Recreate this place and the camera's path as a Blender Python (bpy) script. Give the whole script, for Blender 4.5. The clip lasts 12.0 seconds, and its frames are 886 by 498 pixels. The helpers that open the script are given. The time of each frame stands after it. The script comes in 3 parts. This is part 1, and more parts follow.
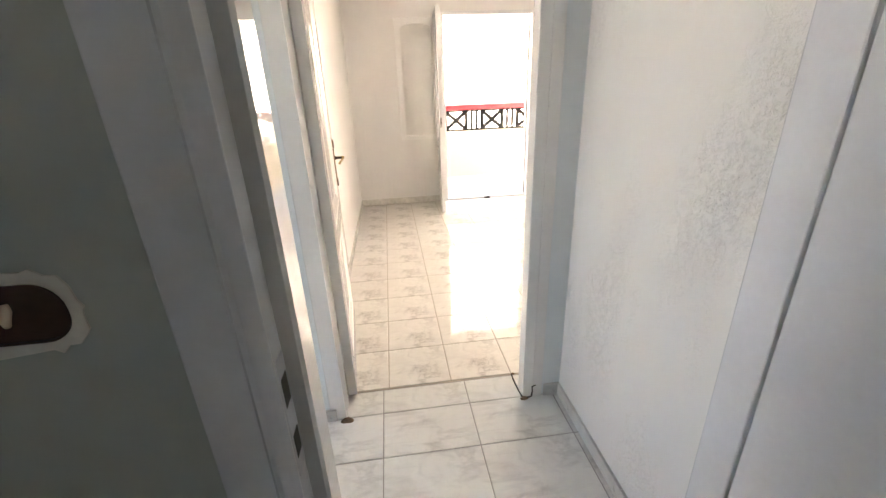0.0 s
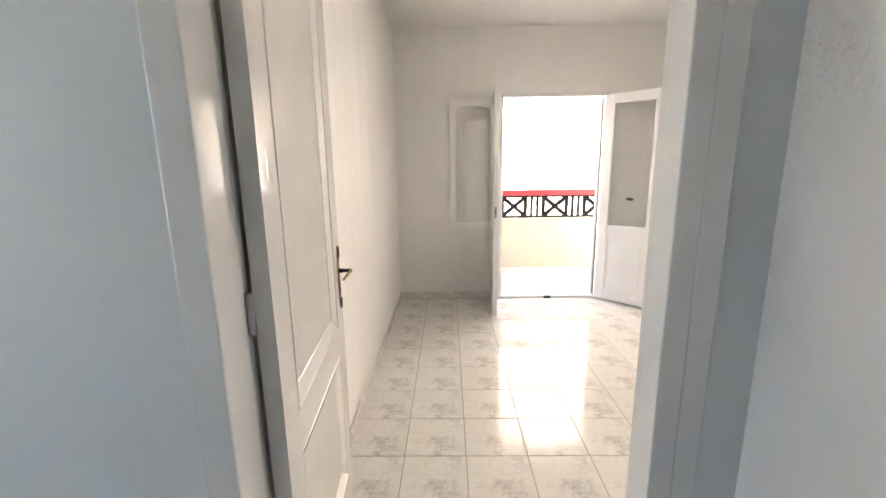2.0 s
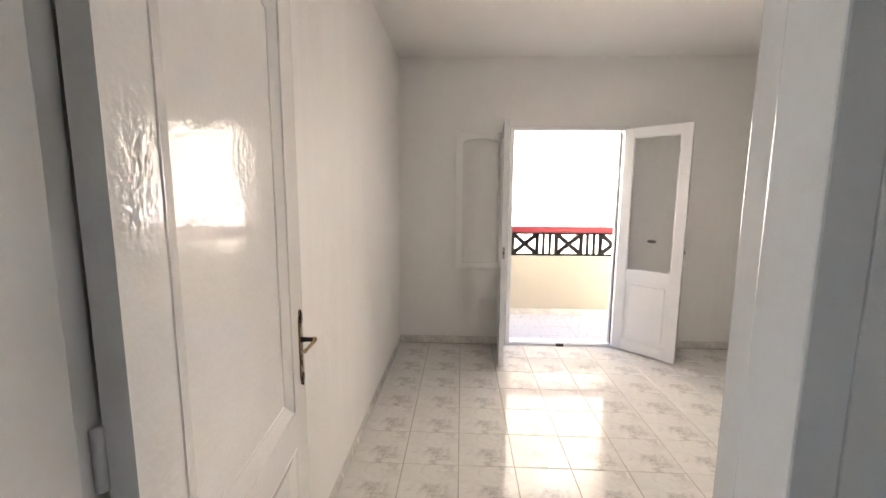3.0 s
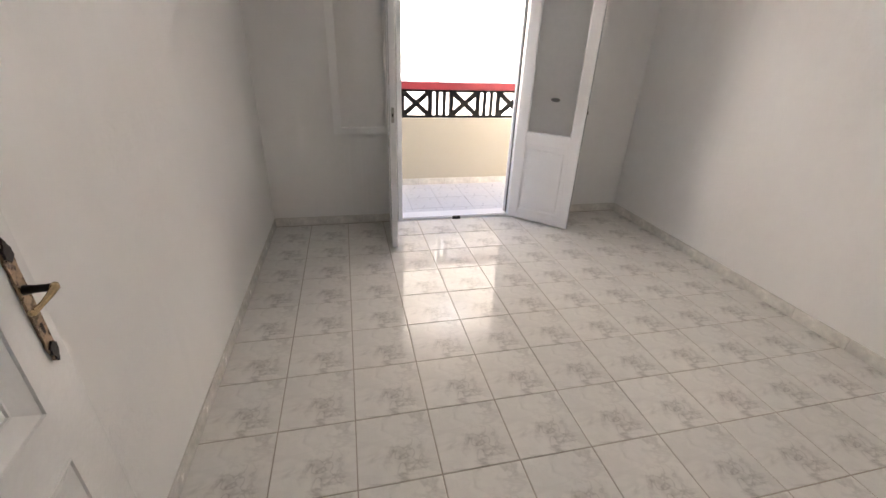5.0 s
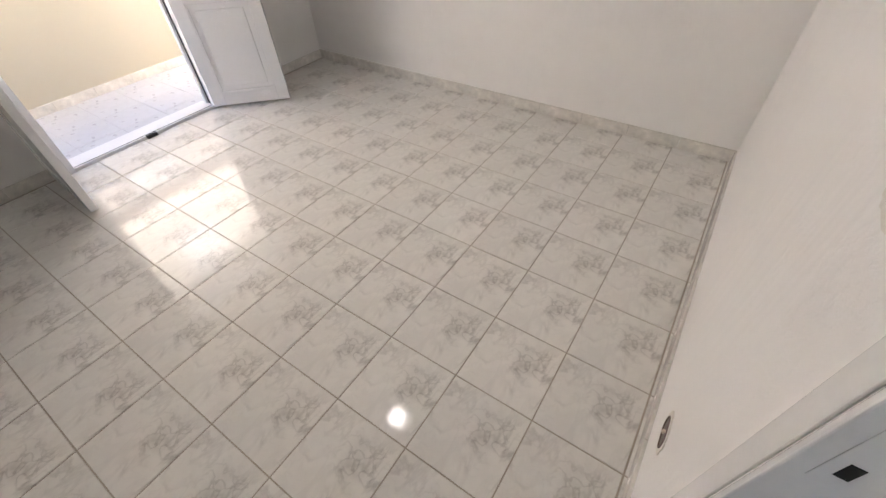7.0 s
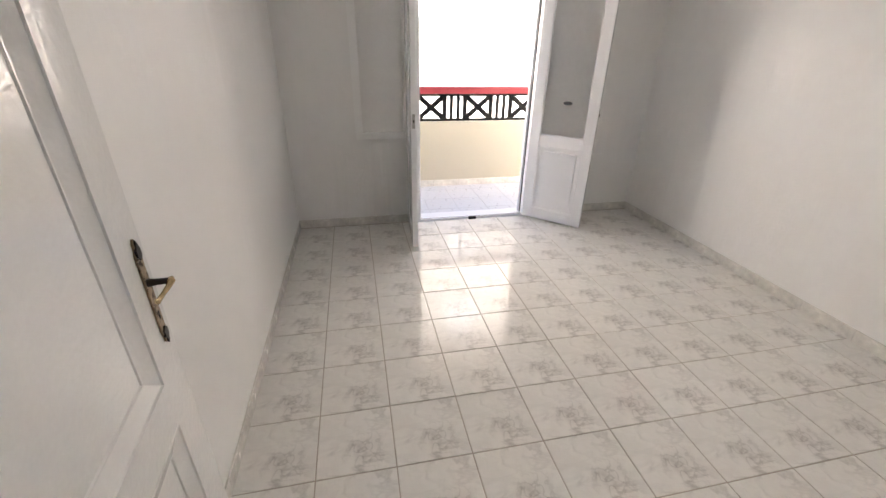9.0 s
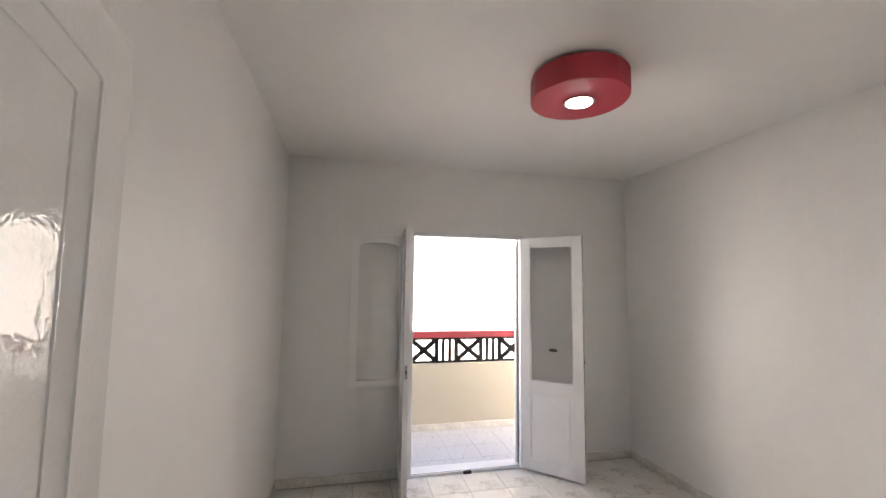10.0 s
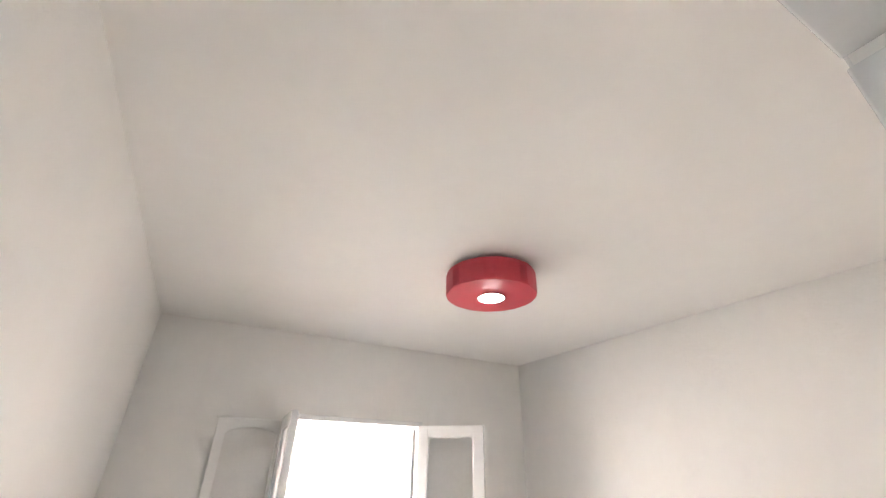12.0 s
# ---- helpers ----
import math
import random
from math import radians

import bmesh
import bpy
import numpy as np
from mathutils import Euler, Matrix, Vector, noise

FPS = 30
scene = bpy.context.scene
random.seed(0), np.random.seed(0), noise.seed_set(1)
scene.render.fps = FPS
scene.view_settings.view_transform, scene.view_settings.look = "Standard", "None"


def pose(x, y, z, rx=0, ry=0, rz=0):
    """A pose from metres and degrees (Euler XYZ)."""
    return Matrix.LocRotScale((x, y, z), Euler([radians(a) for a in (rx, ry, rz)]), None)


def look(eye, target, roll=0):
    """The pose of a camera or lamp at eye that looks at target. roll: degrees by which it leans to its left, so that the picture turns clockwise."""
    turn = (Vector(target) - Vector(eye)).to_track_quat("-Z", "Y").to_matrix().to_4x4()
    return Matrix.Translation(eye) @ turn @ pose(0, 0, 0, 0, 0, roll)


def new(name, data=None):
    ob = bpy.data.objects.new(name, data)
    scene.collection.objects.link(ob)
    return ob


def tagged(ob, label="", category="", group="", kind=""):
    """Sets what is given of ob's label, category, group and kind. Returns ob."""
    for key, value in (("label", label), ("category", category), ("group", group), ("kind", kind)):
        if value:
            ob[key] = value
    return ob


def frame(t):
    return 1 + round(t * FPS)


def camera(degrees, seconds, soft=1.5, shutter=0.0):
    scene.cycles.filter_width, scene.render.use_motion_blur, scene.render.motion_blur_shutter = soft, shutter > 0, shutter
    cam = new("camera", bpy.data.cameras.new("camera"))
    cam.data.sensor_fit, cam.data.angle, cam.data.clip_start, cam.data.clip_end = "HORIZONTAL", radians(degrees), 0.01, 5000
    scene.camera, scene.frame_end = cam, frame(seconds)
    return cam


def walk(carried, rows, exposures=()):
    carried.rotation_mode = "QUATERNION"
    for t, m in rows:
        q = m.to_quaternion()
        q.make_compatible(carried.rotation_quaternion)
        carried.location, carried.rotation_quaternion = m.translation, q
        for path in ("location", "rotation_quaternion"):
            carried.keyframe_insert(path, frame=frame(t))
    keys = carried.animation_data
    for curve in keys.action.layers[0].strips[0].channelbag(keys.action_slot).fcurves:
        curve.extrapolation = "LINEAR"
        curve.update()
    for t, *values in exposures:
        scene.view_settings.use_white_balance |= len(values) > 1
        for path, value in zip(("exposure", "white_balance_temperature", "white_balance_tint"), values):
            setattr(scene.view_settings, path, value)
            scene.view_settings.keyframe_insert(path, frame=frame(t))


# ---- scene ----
cam = camera(94.8, 12.0)

PATH = [
    (0, (0.416, -2.297, 1.398), (0.635, -0.453, 0.654), -2.2),
    (0.5, (0.545, -2.078, 1.401), (0.611, -0.173, 0.796), -2.7),
    (1, (0.597, -1.89, 1.422), (0.551, 0.055, 0.958), -1.0),
    (1.5, (0.55, -1.715, 1.448), (0.567, 0.245, 1.05), 0.1),
    (2, (0.556, -1.518, 1.455), (0.525, 0.441, 1.056), -0.8),
    (2.5, (0.631, -1.322, 1.515), (0.511, 0.654, 1.23), -0.2),
    (2.7, (0.631, -1.267, 1.523), (0.515, 0.713, 1.266), -0.0),
    (4.5, (0.627, -0.759, 1.468), (0.853, 1.117, 0.813), 2.5),
    (5, (0.677, -0.661, 1.446), (1.098, 1.086, 0.566), 2.2),
    (5.5, (0.68, -0.509, 1.447), (1.668, 0.866, 0.381), -1.7),
    (6, (0.673, -0.404, 1.456), (2.085, 0.375, 0.273), -3.7),
    (6.5, (0.675, -0.375, 1.449), (2.058, 0.195, 0.121), -3.9),
    (7, (0.634, -0.421, 1.439), (1.778, 0.406, 0.022), -2.8),
    (7.2, (0.619, -0.476, 1.426), (1.593, 0.505, -0.02), -1.2),
    (8.8, (0.537, -0.744, 1.478), (0.908, 0.93, 0.448), 1.3),
    (9, (0.564, -0.774, 1.504), (0.946, 0.98, 0.622), 1.1),
    (9.5, (0.596, -0.829, 1.55), (1.001, 1.096, 1.189), 0.3),
    (10, (0.566, -0.831, 1.688), (1.003, 1.113, 1.860), 0.7),
    (10.5, (0.570, -0.839, 1.751), (1.074, 1.009, 2.324), 0.0),
    (11, (0.545, -0.821, 1.770), (1.096, 0.940, 2.540), 0.5),
    (11.5, (0.513, -0.791, 1.785), (1.154, 0.842, 2.747), 0.4),
    (12, (0.469, -0.703, 1.822), (1.304, 0.851, 2.763), 1.1),
]
walk(cam, [(t, look(eye, target, roll)) for t, eye, target, roll in PATH],
     exposures=[(0.0, 4.65, 7750, 14), (0.5, 4.36, 7450, 13), (1.5, 4.10, 7100, 12), (2.7, 3.80, 7000, 13), (4.3, 3.04, 6650, 13), (6.0, 3.25, 6600, 13), (7.2, 3.31, 6550, 13), (9.0, 3.36, 6500, 12), (9.5, 3.06, 6550, 12), (10.0, 3.09, 6550, 13), (10.5, 3.37, 6550, 13), (11.0, 3.42, 6550, 13), (11.5, 3.84, 6550, 12), (12.0, 4.00, 6550, 12)])

# ---- light: sky, sun behind this building, so that the house across the street is lit ----
SUN_ELEV, SUN_AZ = radians(50), radians(138)
world = bpy.data.worlds.new("sky")
world.use_nodes = True
scene.world = world
wn = world.node_tree.nodes
sky = wn.new("ShaderNodeTexSky")
sky.sky_type, sky.sun_disc = "NISHITA", False
sky.sun_elevation, sky.sun_rotation = SUN_ELEV, SUN_AZ
sky.dust_density, sky.ozone_density = 3.0, 0.6
world.node_tree.links.new(sky.outputs["Color"], wn["Background"].inputs["Color"])
wn["Background"].inputs["Strength"].default_value = 0.15
sun = new("sun", bpy.data.lights.new("sun", "SUN"))
sun.data.energy, sun.data.angle, sun.data.color = 5.0, radians(0.53), (1.0, 0.95, 0.88)
sun_dir = Vector((math.sin(SUN_AZ) * math.cos(SUN_ELEV), math.cos(SUN_AZ) * math.cos(SUN_ELEV), math.sin(SUN_ELEV)))
sun.matrix_world = look(Vector((0, 0, 20)) + sun_dir, (0, 0, 20))


# ---- materials ----
def nodes_of(name):
    m = bpy.data.materials.new(name)
    m.use_nodes = True
    nt = m.node_tree
    return m, nt, nt.nodes["Principled BSDF"]


def noise_node(nt, coord, scale, detail=4.0, rough=0.55, distort=0.0):
    n = nt.nodes.new("ShaderNodeTexNoise")
    n.inputs["Scale"].default_value, n.inputs["Detail"].default_value = scale, detail
    n.inputs["Roughness"].default_value, n.inputs["Distortion"].default_value = rough, distort
    nt.links.new(coord, n.inputs["Vector"])
    return n.outputs["Fac"]


def ramp_node(nt, fac, stops):
    r = nt.nodes.new("ShaderNodeValToRGB")
    els = r.color_ramp.elements
    while len(els) < len(stops):
        els.new(0.5)
    for e, (at, c) in zip(els, stops):
        e.position = at
        e.color = (*c, 1) if isinstance(c, tuple) else (c, c, c, 1)
    nt.links.new(fac, r.inputs["Fac"])
    return r.outputs["Color"]


def mix_node(nt, fac, a, b, blend="MIX"):
    n = nt.nodes.new("ShaderNodeMix")
    n.data_type, n.blend_type = "RGBA", blend
    for sock, v in ((n.inputs[0], fac), (n.inputs[6], a), (n.inputs[7], b)):
        if isinstance(v, (int, float)):
            sock.default_value = v
        elif isinstance(v, tuple):
            sock.default_value = (*v, 1)
        else:
            nt.links.new(v, sock)
    return n.outputs[2]


def math_node(nt, op, a, b=0.0):
    n = nt.nodes.new("ShaderNodeMath")
    n.operation = op
    for sock, v in zip(n.inputs, (a, b)):
        if isinstance(v, (int, float)):
            sock.default_value = v
        else:
            nt.links.new(v, sock)
    return n.outputs[0]


def coords(nt, out="Object"):
    return nt.nodes.new("ShaderNodeTexCoord").outputs[out]


def mapped(nt, vec, loc=(0, 0, 0), rot=(0, 0, 0), scale=(1, 1, 1)):
    n = nt.nodes.new("ShaderNodeMapping")
    n.inputs["Location"].default_value, n.inputs["Scale"].default_value = loc, scale
    n.inputs["Rotation"].default_value = [radians(a) for a in rot]
    nt.links.new(vec, n.inputs["Vector"])
    return n.outputs["Vector"]


def bump_into(nt, bsdf, height, strength, dist):
    b = nt.nodes.new("ShaderNodeBump")
    b.inputs["Strength"].default_value, b.inputs["Distance"].default_value = strength, dist
    nt.links.new(height, b.inputs["Height"])
    nt.links.new(b.outputs["Normal"], bsdf.inputs["Normal"])


def surface(name, color, rough=0.5, metal=0.0, large=1.5, small=40.0, vary=0.08, relief=0.15, depth=0.002, spec=0.5, stretch=(1, 1, 1)):
    """A painted, stone or metal surface: patchy colour at two scales, uneven gloss and a fine relief."""
    m, nt, bsdf = nodes_of(name)
    c = mapped(nt, coords(nt), scale=stretch)
    a, b = noise_node(nt, c, large), noise_node(nt, c, small)
    both = math_node(nt, "ADD", math_node(nt, "MULTIPLY", a, 0.65), math_node(nt, "MULTIPLY", b, 0.35))
    dark = tuple(v * (1 - vary) for v in color)
    light = tuple(min(1, v * (1 + vary)) for v in color)
    nt.links.new(ramp_node(nt, both, [(0.3, dark), (0.7, light)]), bsdf.inputs["Base Color"])
    nt.links.new(ramp_node(nt, both, [(0.3, max(0.02, rough * 0.85)), (0.7, min(1, rough * 1.15))]), bsdf.inputs["Roughness"])
    bsdf.inputs["Metallic"].default_value = metal
    bsdf.inputs["Specular IOR Level"].default_value = spec
    if relief:
        bump_into(nt, bsdf, both, relief, depth)
    return m


def ripple(m, stretch, fine, fine_depth, broad, broad_depth):
    """Brushed relief of thick gloss paint: small smooth ripples over slow waves."""
    nt, bsdf = m.node_tree, m.node_tree.nodes["Principled BSDF"]
    c = mapped(nt, coords(nt), scale=stretch)
    small = math_node(nt, "MULTIPLY", noise_node(nt, c, fine, 1.0), fine_depth)
    wide = math_node(nt, "MULTIPLY", noise_node(nt, c, broad, 1.0), broad_depth)
    bump_into(nt, bsdf, math_node(nt, "ADD", small, wide), 1.0, 1.0)


def plaster(name, color, rough, trowel=0.5, lumps=0.0, streaks=0.0, relief=0.35, depth=0.004, spec=0.5):
    """Hand-trowelled, painted plaster; lumps: rough repaired patches, streaks: faint upright roller tracks."""
    m, nt, bsdf = nodes_of(name)
    c = coords(nt)
    broad, mid, fine = noise_node(nt, c, 0.9, 3), noise_node(nt, c, 9, 4, 0.5, 0.6), noise_node(nt, c, 120, 3)
    tone = math_node(nt, "ADD", math_node(nt, "MULTIPLY", broad, 0.6), math_node(nt, "MULTIPLY", mid, 0.4))
    nt.links.new(ramp_node(nt, tone, [(0.3, tuple(v * 0.95 for v in color)), (0.7, color)]), bsdf.inputs["Base Color"])
    nt.links.new(ramp_node(nt, mid, [(0.3, rough * 0.8), (0.7, min(1, rough * 1.2))]), bsdf.inputs["Roughness"])
    h = math_node(nt, "ADD", math_node(nt, "MULTIPLY", mid, 0.8 * trowel), math_node(nt, "MULTIPLY", fine, 0.12))
    if lumps:
        where = ramp_node(nt, noise_node(nt, mapped(nt, c, scale=(1, 1.2, 0.55)), 2.4, 4, 0.6), [(0.46, 0.0), (0.62, 1.0)])
        grit = ramp_node(nt, noise_node(nt, c, 38, 6, 0.75, 0.2), [(0.46, 0.0), (0.66, 1.0)])
        h = math_node(nt, "ADD", h, math_node(nt, "MULTIPLY", math_node(nt, "MULTIPLY", where, grit), lumps))
    if streaks:
        tall = noise_node(nt, mapped(nt, c, scale=(5, 5, 0.25)), 1.0, 3)
        h = math_node(nt, "ADD", h, math_node(nt, "MULTIPLY", tall, streaks))
    bump_into(nt, bsdf, h, relief, depth)
    bsdf.inputs["Specular IOR Level"].default_value = spec
    return m


def ridge_node(nt, vec, scale, detail, distort, width):
    """Thin wandering lines: 1 on the line, 0 beyond its width."""
    n = noise_node(nt, vec, scale, detail, 0.5, distort)
    return ramp_node(nt, math_node(nt, "ABSOLUTE", math_node(nt, "SUBTRACT", n, 0.5)), [(0.0, 1.0), (width * 0.4, 0.6), (width, 0.0)])


def marble_tile(name, base, vein, size, motif, rough, amount, flower=1.0, smears=0.0):
    """Glazed tile with a printed grey flower of curls, the same print on every tile, faint diagonal veins and grey smears."""
    m, nt, bsdf = nodes_of(name)
    c = mapped(nt, coords(nt), scale=(1 / size, 1 / size, 1 / size))
    warp = nt.nodes.new("ShaderNodeVectorMath")
    warp.operation = "MULTIPLY_ADD"
    wn3 = nt.nodes.new("ShaderNodeTexNoise")
    wn3.inputs["Scale"].default_value, wn3.inputs["Detail"].default_value = 4.0, 4.0
    nt.links.new(c, wn3.inputs["Vector"])
    nt.links.new(wn3.outputs["Color"], warp.inputs[0])
    warp.inputs[1].default_value = (0.42, 0.42, 0.0)
    nt.links.new(c, warp.inputs[2])
    bloom = nt.nodes.new("ShaderNodeVectorMath")
    bloom.operation = "DISTANCE"
    nt.links.new(warp.outputs[0], bloom.inputs[0])
    bloom.inputs[1].default_value = (motif[0] + 0.21, motif[1] + 0.21, 0)
    near = ramp_node(nt, bloom.outputs["Value"], [(0.06, 1.0), (0.20, 0.75), (0.35, 0.0)])
    curls = ridge_node(nt, c, 6.4, 2.5, 0.5, 0.055)
    fluff = ramp_node(nt, noise_node(nt, c, 4.2, 4, 0.6, 0.3), [(0.34, 0.0), (0.70, 0.5)])
    diag = mapped(nt, c, rot=(0, 0, 38), scale=(0.75, 1.35, 1.0))
    lines = ridge_node(nt, diag, 1.9, 5, 0.7, 0.045)
    where = ramp_node(nt, noise_node(nt, mapped(nt, c, loc=(3.1, 1.7, 0)), 2.1, 2), [(0.42, 0.0), (0.64, 1.0)])
    cloud = ramp_node(nt, noise_node(nt, c, 2.4, 4), [(0.42, 0.0), (0.75, 0.22)])
    core = math_node(nt, "MULTIPLY", math_node(nt, "MULTIPLY", near, flower), math_node(nt, "ADD", math_node(nt, "MULTIPLY", curls, 0.5), fluff))
    stray = math_node(nt, "MULTIPLY", where, math_node(nt, "ADD", math_node(nt, "MULTIPLY", curls, 0.16), math_node(nt, "MULTIPLY", lines, 0.45)))
    print_ = math_node(nt, "ADD", core, math_node(nt, "ADD", stray, math_node(nt, "ADD", math_node(nt, "MULTIPLY", lines, 0.12), cloud)))
    if smears:
        long = noise_node(nt, mapped(nt, c, rot=(0, 0, 32), scale=(0.8, 3.2, 1.0)), 2.2, 5, 0.6, 0.8)
        print_ = math_node(nt, "ADD", print_, math_node(nt, "MULTIPLY", ramp_node(nt, long, [(0.5, 0.0), (0.72, 1.0)]), smears))
    info = nt.nodes.new("ShaderNodeObjectInfo")
    tint = ramp_node(nt, info.outputs["Random"], [(0.0, tuple(v * 0.95 for v in base)), (1.0, base)])
    col = mix_node(nt, math_node(nt, "MINIMUM", math_node(nt, "MULTIPLY", print_, amount), 1.0), tint, vein)
    nt.links.new(col, bsdf.inputs["Base Color"])
    smear = noise_node(nt, coords(nt), 14, 4)
    nt.links.new(ramp_node(nt, smear, [(0.3, rough * 0.6), (0.7, rough * 1.5)]), bsdf.inputs["Roughness"])
    bsdf.inputs["Specular IOR Level"].default_value = 0.31
    bump_into(nt, bsdf, noise_node(nt, coords(nt), 22, 2), 0.05, 0.002)
    return m


WALL = plaster("wall_paint", (0.925, 0.91, 0.89), 0.42, 0.3, 1.6, 7.0, spec=0.25)
# White paint tinted pale blue: the skylight in the hall is in this colour.
HALL = plaster("skylit_hall_paint", (0.74, 0.79, 0.815), 0.5, 0.35, 0.4)
ROUGH = plaster("rough_plaster_paint", (0.77, 0.765, 0.755), 0.5, 0.5, 1.5, 0.0, 0.6, 0.006)
CEIL = plaster("ceiling_paint", (0.925, 0.91, 0.89), 0.65, 0.3)
# Grey-green plaster, with part of the back room's dimness put into the colour.
DARK = plaster("dimmed_grey_plaster", (0.45, 0.485, 0.46), 0.6, 0.8, 0.3)
PARAPET = plaster("cream_render", (0.56, 0.515, 0.415), 0.8, 0.5)
FACADE = plaster("facade_render", (0.74, 0.68, 0.60), 0.85, 0.5)
GLOSS = surface("white_gloss_paint", (0.905, 0.89, 0.87), 0.035, large=9, small=85, vary=0.03, relief=0.0, spec=0.36)
ripple(GLOSS, (1, 1, 1), 62, 0.00075, 5, 0.0012)
FRAME = surface("white_frame_paint", (0.81, 0.81, 0.805), 0.14, large=4, small=70, vary=0.04, relief=0.15, depth=0.002)
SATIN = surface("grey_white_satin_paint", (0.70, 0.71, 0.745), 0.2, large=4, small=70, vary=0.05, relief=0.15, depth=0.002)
JAMB = surface("brushed_gloss_jamb_paint", (0.80, 0.80, 0.80), 0.05, large=4, small=60, vary=0.04, relief=0.0)
ripple(JAMB, (0.4, 0.4, 2.0), 60, 0.00030, 4, 0.0010)
PVC = surface("white_lacquer", (0.82, 0.82, 0.83), 0.25, large=4, small=80, vary=0.03, relief=0.05, depth=0.001)
SHUTTER = surface("aged_white_paint", (0.935, 0.925, 0.91), 0.4, large=4, small=60, vary=0.04)
INSET = surface("grey_white_panel", (0.86, 0.845, 0.82), 0.4, large=5, small=60, vary=0.04)
GROUT = surface("brown_grey_grout", (0.42, 0.37, 0.31), 0.9, large=5, small=90, vary=0.25)
HALL_GROUT = surface("grey_grout", (0.27, 0.26, 0.24), 0.9, large=5, small=90, vary=0.2)
BALC_GROUT = surface("pale_grout", (0.48, 0.485, 0.51), 0.9, large=5, small=90, vary=0.1)
TILE = marble_tile("room_tile_glaze", (0.82, 0.795, 0.755), (0.37, 0.345, 0.32), 0.315, (0.14, -0.15), 0.095, 0.70)
HALL_TILE = marble_tile("hall_tile_glaze", (0.76, 0.755, 0.73), (0.42, 0.41, 0.40), 0.40, (0.1, 0.1), 0.08, 0.75, 0.2, 0.6)
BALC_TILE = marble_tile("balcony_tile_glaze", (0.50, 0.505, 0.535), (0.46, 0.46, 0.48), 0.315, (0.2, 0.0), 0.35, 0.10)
SKIRT = surface("marble_skirting", (0.75, 0.72, 0.675), 0.25, large=9, small=45, vary=0.2, relief=0.05)
HALL_SKIRT = surface("grey_skirting", (0.56, 0.55, 0.53), 0.3, large=6, small=40, vary=0.12, relief=0.05)
IRON = surface("black_iron_paint", (0.012, 0.0115, 0.011), 0.6, large=6, small=60, vary=0.3, spec=0.2)
RED = surface("red_rail_paint", (0.34, 0.045, 0.06), 0.4, large=6, small=60, vary=0.15)
LAMP_RED = surface("red_fabric_shade", (0.52, 0.05, 0.07), 0.55, large=8, small=220, vary=0.12, relief=0.2, depth=0.001)
CHROME = surface("chrome", (0.75, 0.75, 0.76), 0.12, 1.0, vary=0.05, relief=0.0)
BRONZE = surface("aged_bronze", (0.30, 0.215, 0.14), 0.28, 0.9, large=60, small=200, vary=0.6, relief=0.4)
BRASS = surface("worn_brass", (0.55, 0.42, 0.24), 0.25, 1.0, large=50, small=160, vary=0.35, relief=0.2)
DARK_BRONZE = surface("blackened_bronze", (0.03, 0.022, 0.017), 0.35, 0.7, large=60, small=200, vary=0.4, relief=0.4)
OVAL_GREY = surface("dark_grey_oval", (0.10, 0.098, 0.095), 0.5, large=20, small=90, vary=0.2)
STEEL = surface("dull_steel", (0.38, 0.37, 0.35), 0.35, 1.0, large=20, small=120, vary=0.2)
BLACK = surface("dark_void", (0.02, 0.018, 0.016), 0.8, vary=0.2)
BOX = surface("brown_plastic", (0.075, 0.028, 0.018), 0.35, large=20, small=90, vary=0.3)
FILLER = surface("gypsum_filler", (0.80, 0.77, 0.72), 0.85, large=20, small=90, vary=0.1, relief=0.5, depth=0.003)
DIRT = surface("chipped_brown_wood", (0.20, 0.13, 0.08), 0.9, large=25, small=110, vary=0.45, relief=0.6, depth=0.004)
WIRE = surface("pale_plastic", (0.72, 0.62, 0.52), 0.5, large=20, small=90, vary=0.1)
GROUND = surface("street_asphalt", (0.09, 0.088, 0.085), 0.9, large=0.4, small=8, vary=0.25)
ROOFING = surface("roof_render", (0.55, 0.48, 0.42), 0.9, large=1, small=12, vary=0.15)


def glass(name, color, rough, see):
    m, nt, bsdf = nodes_of(name)
    n = noise_node(nt, coords(nt), 30, 3)
    nt.links.new(ramp_node(nt, n, [(0.3, tuple(v * 0.94 for v in color)), (0.7, color)]), bsdf.inputs["Base Color"])
    bsdf.inputs["Roughness"].default_value, bsdf.inputs["Transmission Weight"].default_value = rough, see
    bsdf.inputs["IOR"].default_value = 1.45
    bump_into(nt, bsdf, noise_node(nt, coords(nt), 160, 2), 0.15, 0.001)
    return m


FROST = glass("frosted_grey_glass", (0.86, 0.855, 0.85), 0.35, 0.95)
CLEAR = glass("clear_glass", (0.95, 0.97, 0.97), 0.02, 1.0)
LED, led_nt, led_bsdf = nodes_of("led_diffuser")
led_bsdf.inputs["Emission Color"].default_value = (1.0, 0.985, 0.965, 1)
led_bsdf.inputs["Emission Strength"].default_value = 12.0


# ---- building helpers ----
def box(bm, x0, x1, y0, y1, z0, z1):
    v = [bm.verts.new((x, y, z)) for z in (z0, z1) for x, y in ((x0, y0), (x1, y0), (x1, y1), (x0, y1))]
    for f in ((3, 2, 1, 0), (4, 5, 6, 7), (0, 1, 5, 4), (1, 2, 6, 5), (2, 3, 7, 6), (3, 0, 4, 7)):
        bm.faces.new([v[i] for i in f])
    return v


def boxes(*spans, bevel=0.0):
    bm = bmesh.new()
    for s in spans:
        box(bm, *s)
    if bevel:
        bmesh.ops.bevel(bm, geom=bm.edges[:], offset=bevel, segments=2, affect="EDGES", profile=0.5)
    return bm


